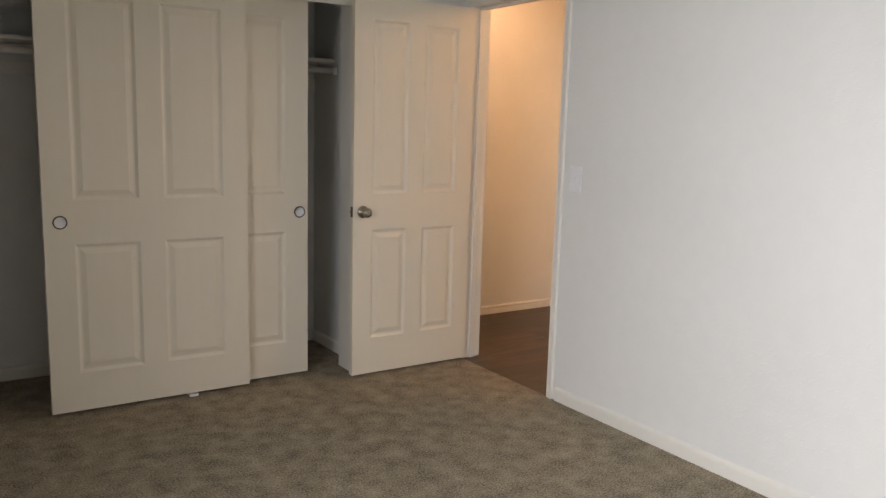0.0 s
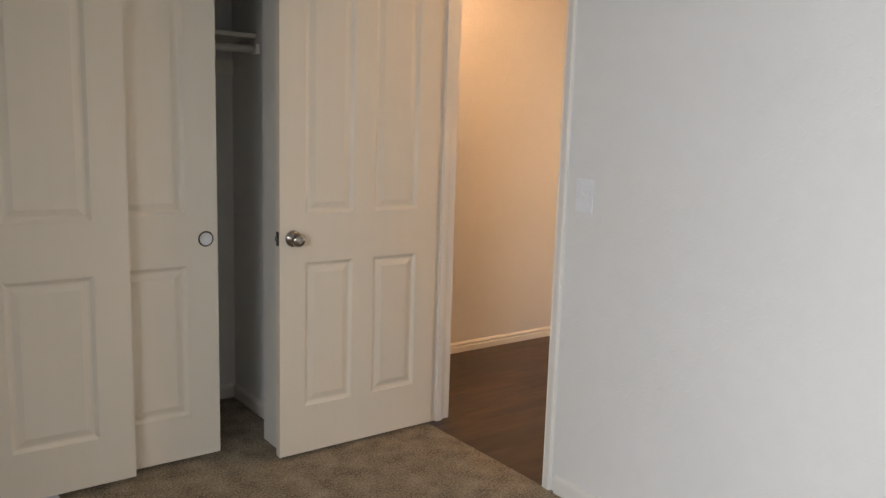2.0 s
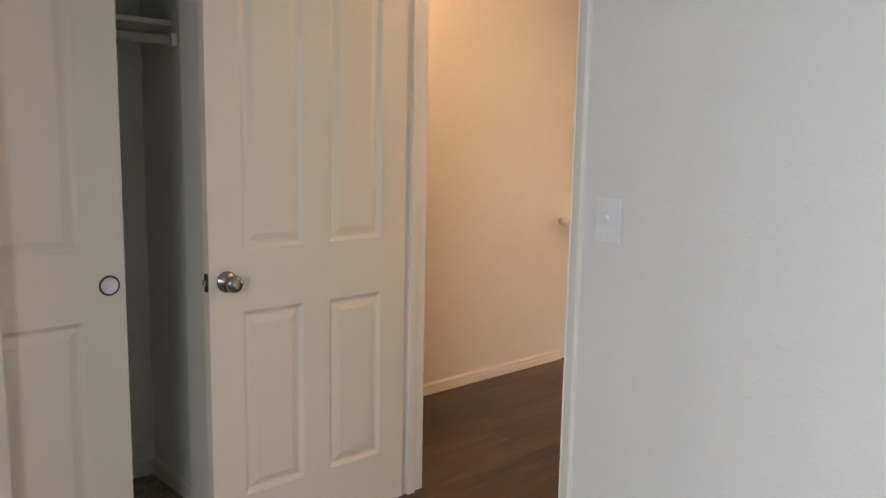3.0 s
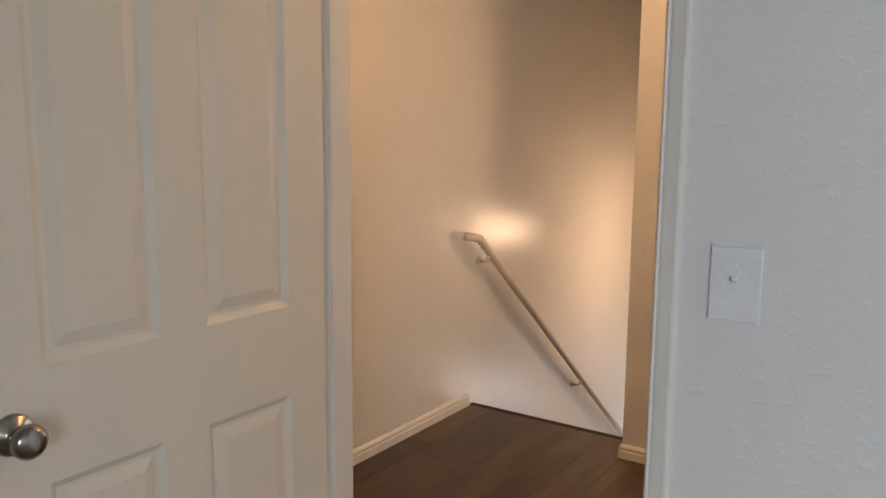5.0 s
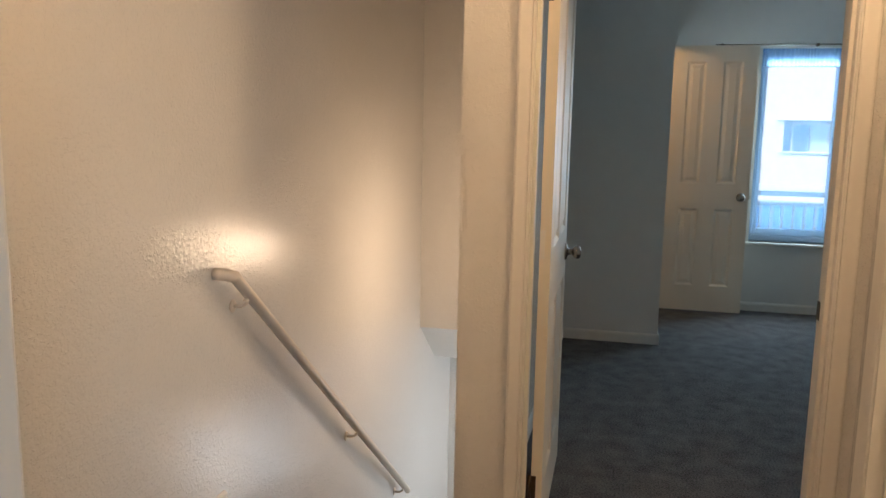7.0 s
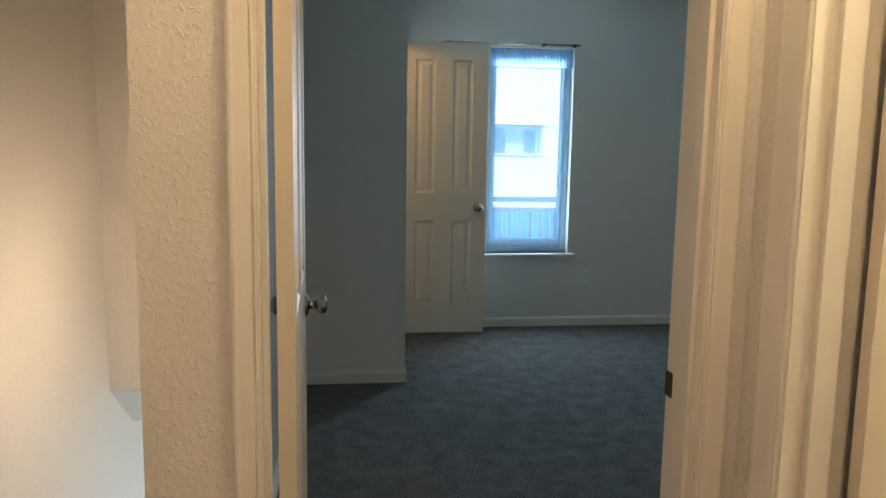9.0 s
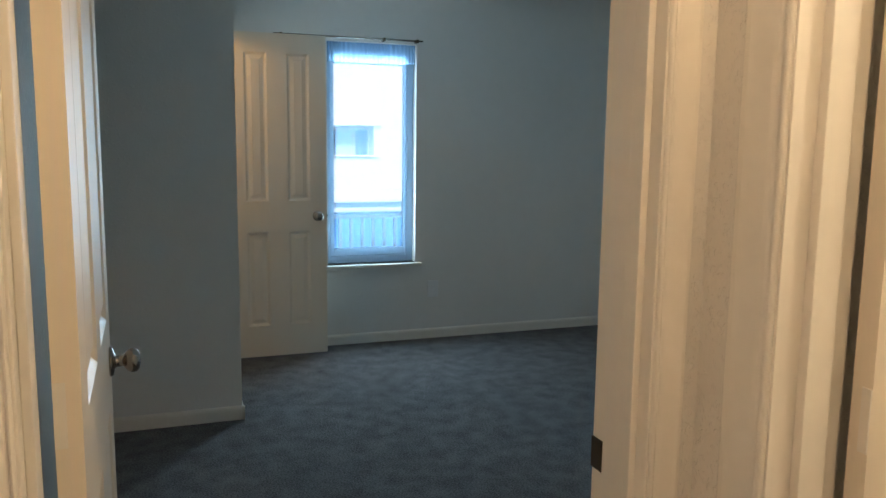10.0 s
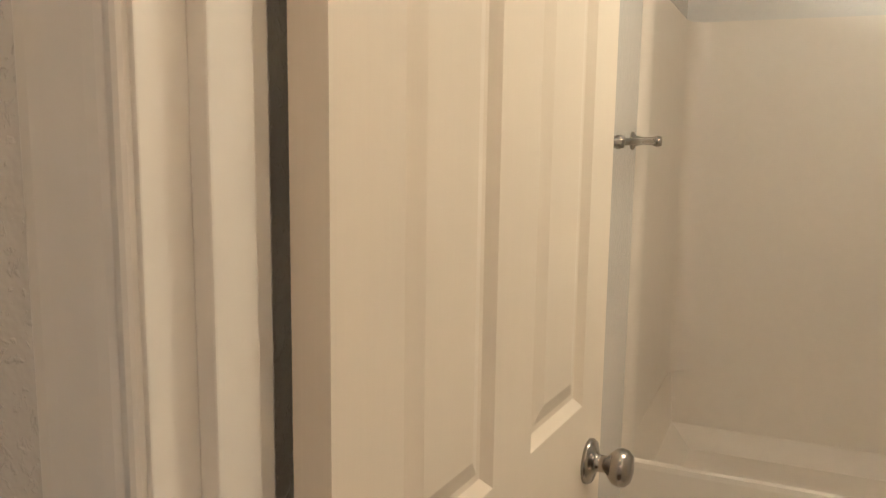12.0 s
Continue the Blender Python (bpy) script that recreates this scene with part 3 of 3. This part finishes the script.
sheer = tagged(link("sheer_curtain", cu, M_SHEER, smooth=True), "thin white sheer curtain across the window, tinted with the blue of sky light", "curtain")
hd = bmesh.new()
cols = []
for k in range(121):
    f = k / 120
    xx = XW + .012 + .005 * math.sin(f * 150 + 3 * math.sin(f * 13))
    yy = y0 + .006 + (y1 - y0 - .012) * f
    cols.append((hd.verts.new((xx, yy, z1 - .135)), hd.verts.new((xx, yy, z1 - .004))))
for a, b in zip(cols, cols[1:]):
    hd.faces.new((a[0], b[0], b[1], a[1]))
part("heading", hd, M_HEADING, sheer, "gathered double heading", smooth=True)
# bedroom window behind the walk
w2 = thing("window_2", Matrix.Identity(4), "white framed bedroom window letting in daylight", "window", kind="structure")
ya, yb, za, zb = WW
part("window_frame", boxes((-4.30, ya, za, -4.24, ya + .05, zb), (-4.30, yb - .05, za, -4.24, yb, zb), (-4.30, ya + .05, za, -4.24, yb - .05, za + .05), (-4.30, ya + .05, zb - .05, -4.24, yb - .05, zb), bevel=.003), M_VINYL, w2)
p2 = part("pane", boxes((-4.275, ya + .05, za + .05, -4.271, yb - .05, zb - .05)), M_GLASS, w2)
p2.visible_shadow = False

# ---- bathroom ----
tub = thing("bathtub", pose(0, 0, 0), "cream acrylic bathtub with a moulded wall surround", "bathtub")
ty0, ty1, tx0, tx1, tz = -3.32, -2.285, .16, 1.74, .426
bm = bmesh.new()
ring = []
# rows of: inset at the front, inset at the other sides, height
for front, other, z in ((0, 0, 0), (0, 0, tz - .02), (.003, .002, tz - .005), (.010, .010, tz), (.022, .0185, tz), (.034, .019, tz - .012), (.07, .035, .20), (.14, .12, .13)):
    ring.append([bm.verts.new(p) for p in ((tx0 + other, ty0 + other, z), (tx1 - other, ty0 + other, z), (tx1 - other, ty1 - front, z), (tx0 + other, ty1 - front, z))])
for a, b in zip(ring, ring[1:]):
    for k in range(4):
        bm.faces.new((a[k], a[(k + 1) % 4], b[(k + 1) % 4], b[k]))
bm.faces.new(ring[-1])
part("basin", bm, M_TUB, tub)
bm = bmesh.new()
path = [(1.7195, -2.26), (1.706, -2.275), (1.700, -2.33), (1.708, -2.42)]
path += [(1.722, -2.46), (1.724, -3.20)]
path += [(1.722 - .08 * (1 - math.cos(a)), -3.22 - .08 * math.sin(a)) for a in (math.radians(d) for d in range(0, 91, 15))]
path += [(1.2, -3.302), (.9, -3.302), (.3, -3.302), (.19, -3.28), (.17, -3.2), (.17, -2.30)]
prev = None
for x, y in path:
    col = [bm.verts.new((x, y, z)) for z in (tz - .004, tz + .03, 1.755, 1.785, 1.797)]
    if prev:
        for k in range(4):
            bm.faces.new((prev[k], col[k], col[k + 1], prev[k + 1]))
    prev = col
sur = part("wall_surround", bm, M_TUB, tub, "glossy moulded tub surround", smooth=True)
tb = thing("towel_bar", pose(0, 0, 0), "brushed nickel towel bar on the bathroom wall", "towel bar")
part("bar", tube([(1.655, -1.60, 1.350), (1.655, -2.235, 1.350)], .008, 12), M_NICKEL, tb, smooth=True)
for y in (-1.70, -2.195):
    part("post", lathe([(.024, 0), (.024, .006), (.014, .012), (.010, .03), (.011, .055), (.015, .066), (.012, .078), (.002, .080)], 20, "X"), M_NICKEL, tb, smooth=True).matrix_basis = Matrix.Translation((1.72, y, 1.350)) @ Matrix.Rotation(radians(180), 4, "Z")

# ---- outside the window ----
structure("ground", M_ASPH, (6.3, -60, -3.1, 120, 60, -3.0), label="pale ground outside")
hb = thing("apartment_building", pose(0, 0, 0), "white stucco building in bright sun across the way", "building")
part("wall", boxes((30, -26, -3, 31.5, 14, .82), (30, -26, 1.95, 31.5, 14, 7.5), (30, -26, .82, 31.5, -7.35, 1.95), (30, -5.05, .82, 31.5, 14, 1.95), (31.5, -26, -3, 40, 14, 7.5)), M_STUCCO, hb)
part("roof", boxes((29.6, -26.4, 7.5, 40.4, 14.4, 7.75), bevel=.05), M_STUCCO, hb)
part("parapet_cap", boxes((29.92, -7.5, .78, 30.1, -4.9, .84), bevel=.02), M_STUCCO, hb)
part("lintel", boxes((29.9, -7.6, 1.93, 30.1, -4.8, 2.0), bevel=.02), M_STUCCO, hb)
for yw, ww, mat in ((-5.72, .55, M_GREY), (-6.35, .60, M_PANE), (-6.98, .50, M_GREY)):
    w = part("window", boxes((30.5, yw - ww / 2, .83, 30.56, yw + ww / 2, 1.80)), mat, hb, "shaded balcony window")
    part("frame", boxes((30.46, yw - ww / 2 - .05, .83, 30.5, yw - ww / 2, 1.85), (30.46, yw + ww / 2, .83, 30.5, yw + ww / 2 + .05, 1.85), (30.46, yw - ww / 2, 1.80, 30.5, yw + ww / 2, 1.85)), M_STUCCO, w)
cp = thing("carport", pose(0, 0, 0), "low blue grey carport below the white building", "carport")
part("roof", boxes((11.97, -14, .36, 16, 6, .44), bevel=.02), M_STUCCO, cp)
part("wall", boxes((12.0, -14, -3, 15.5, 6, .36)), M_BLUE, cp)
bal = thing("balcony_railing", pose(0, 0, 0), "white painted balcony railing outside the window", "railing")
part("top_rail", boxes((7.35, -3.2, .83, 7.41, 1.2, .875), bevel=.006), M_STUCCO, bal)
part("mid_rail", boxes((7.355, -3.2, .74, 7.405, 1.2, .775), bevel=.006), M_STUCCO, bal)
part("bottom_rail", boxes((7.355, -3.2, -.12, 7.405, 1.2, -.08), bevel=.006), M_STUCCO, bal)
bar = boxes((-.014, -.014, -.08, .014, .014, .74), bevel=.004)
b0 = part("baluster", bar, M_STUCCO, bal)
b0.location = (7.38, -3.1, 0)
for k in range(1, 41):
    bk = new("baluster", b0.data)
    bk.parent = bal
    bk.location = (7.38, -3.1 + k * .0965, 0)
structure("floor_balcony", M_STUCCO, (6.23, -3.4, -.24, 7.5, 1.4, -.12), label="pale balcony floor")

# ---- planks of the landing floor ----
rng = random.Random(4)


def planks(y0, y1, x_end, width=.152):
    y = y0
    while y < y1 - .002:
        yw = min(width, y1 - y)
        x = -.003 - rng.random() * .9
        while x < x_end:
            ln = rng.choice((.915, 1.0, 1.1, 1.22))
            a, b = max(x, -.003), min(x + ln, x_end)
            if b - a > .03:
                link("plank", boxes((a + .0006, y + .0006, -.006, b - .0006, y + yw - .0006, 0)), M_PLANK, floor_l)
            x += ln
        y += width


planks(YS, YL, XS - .023)
planks(YB, YS, X2B - .05)
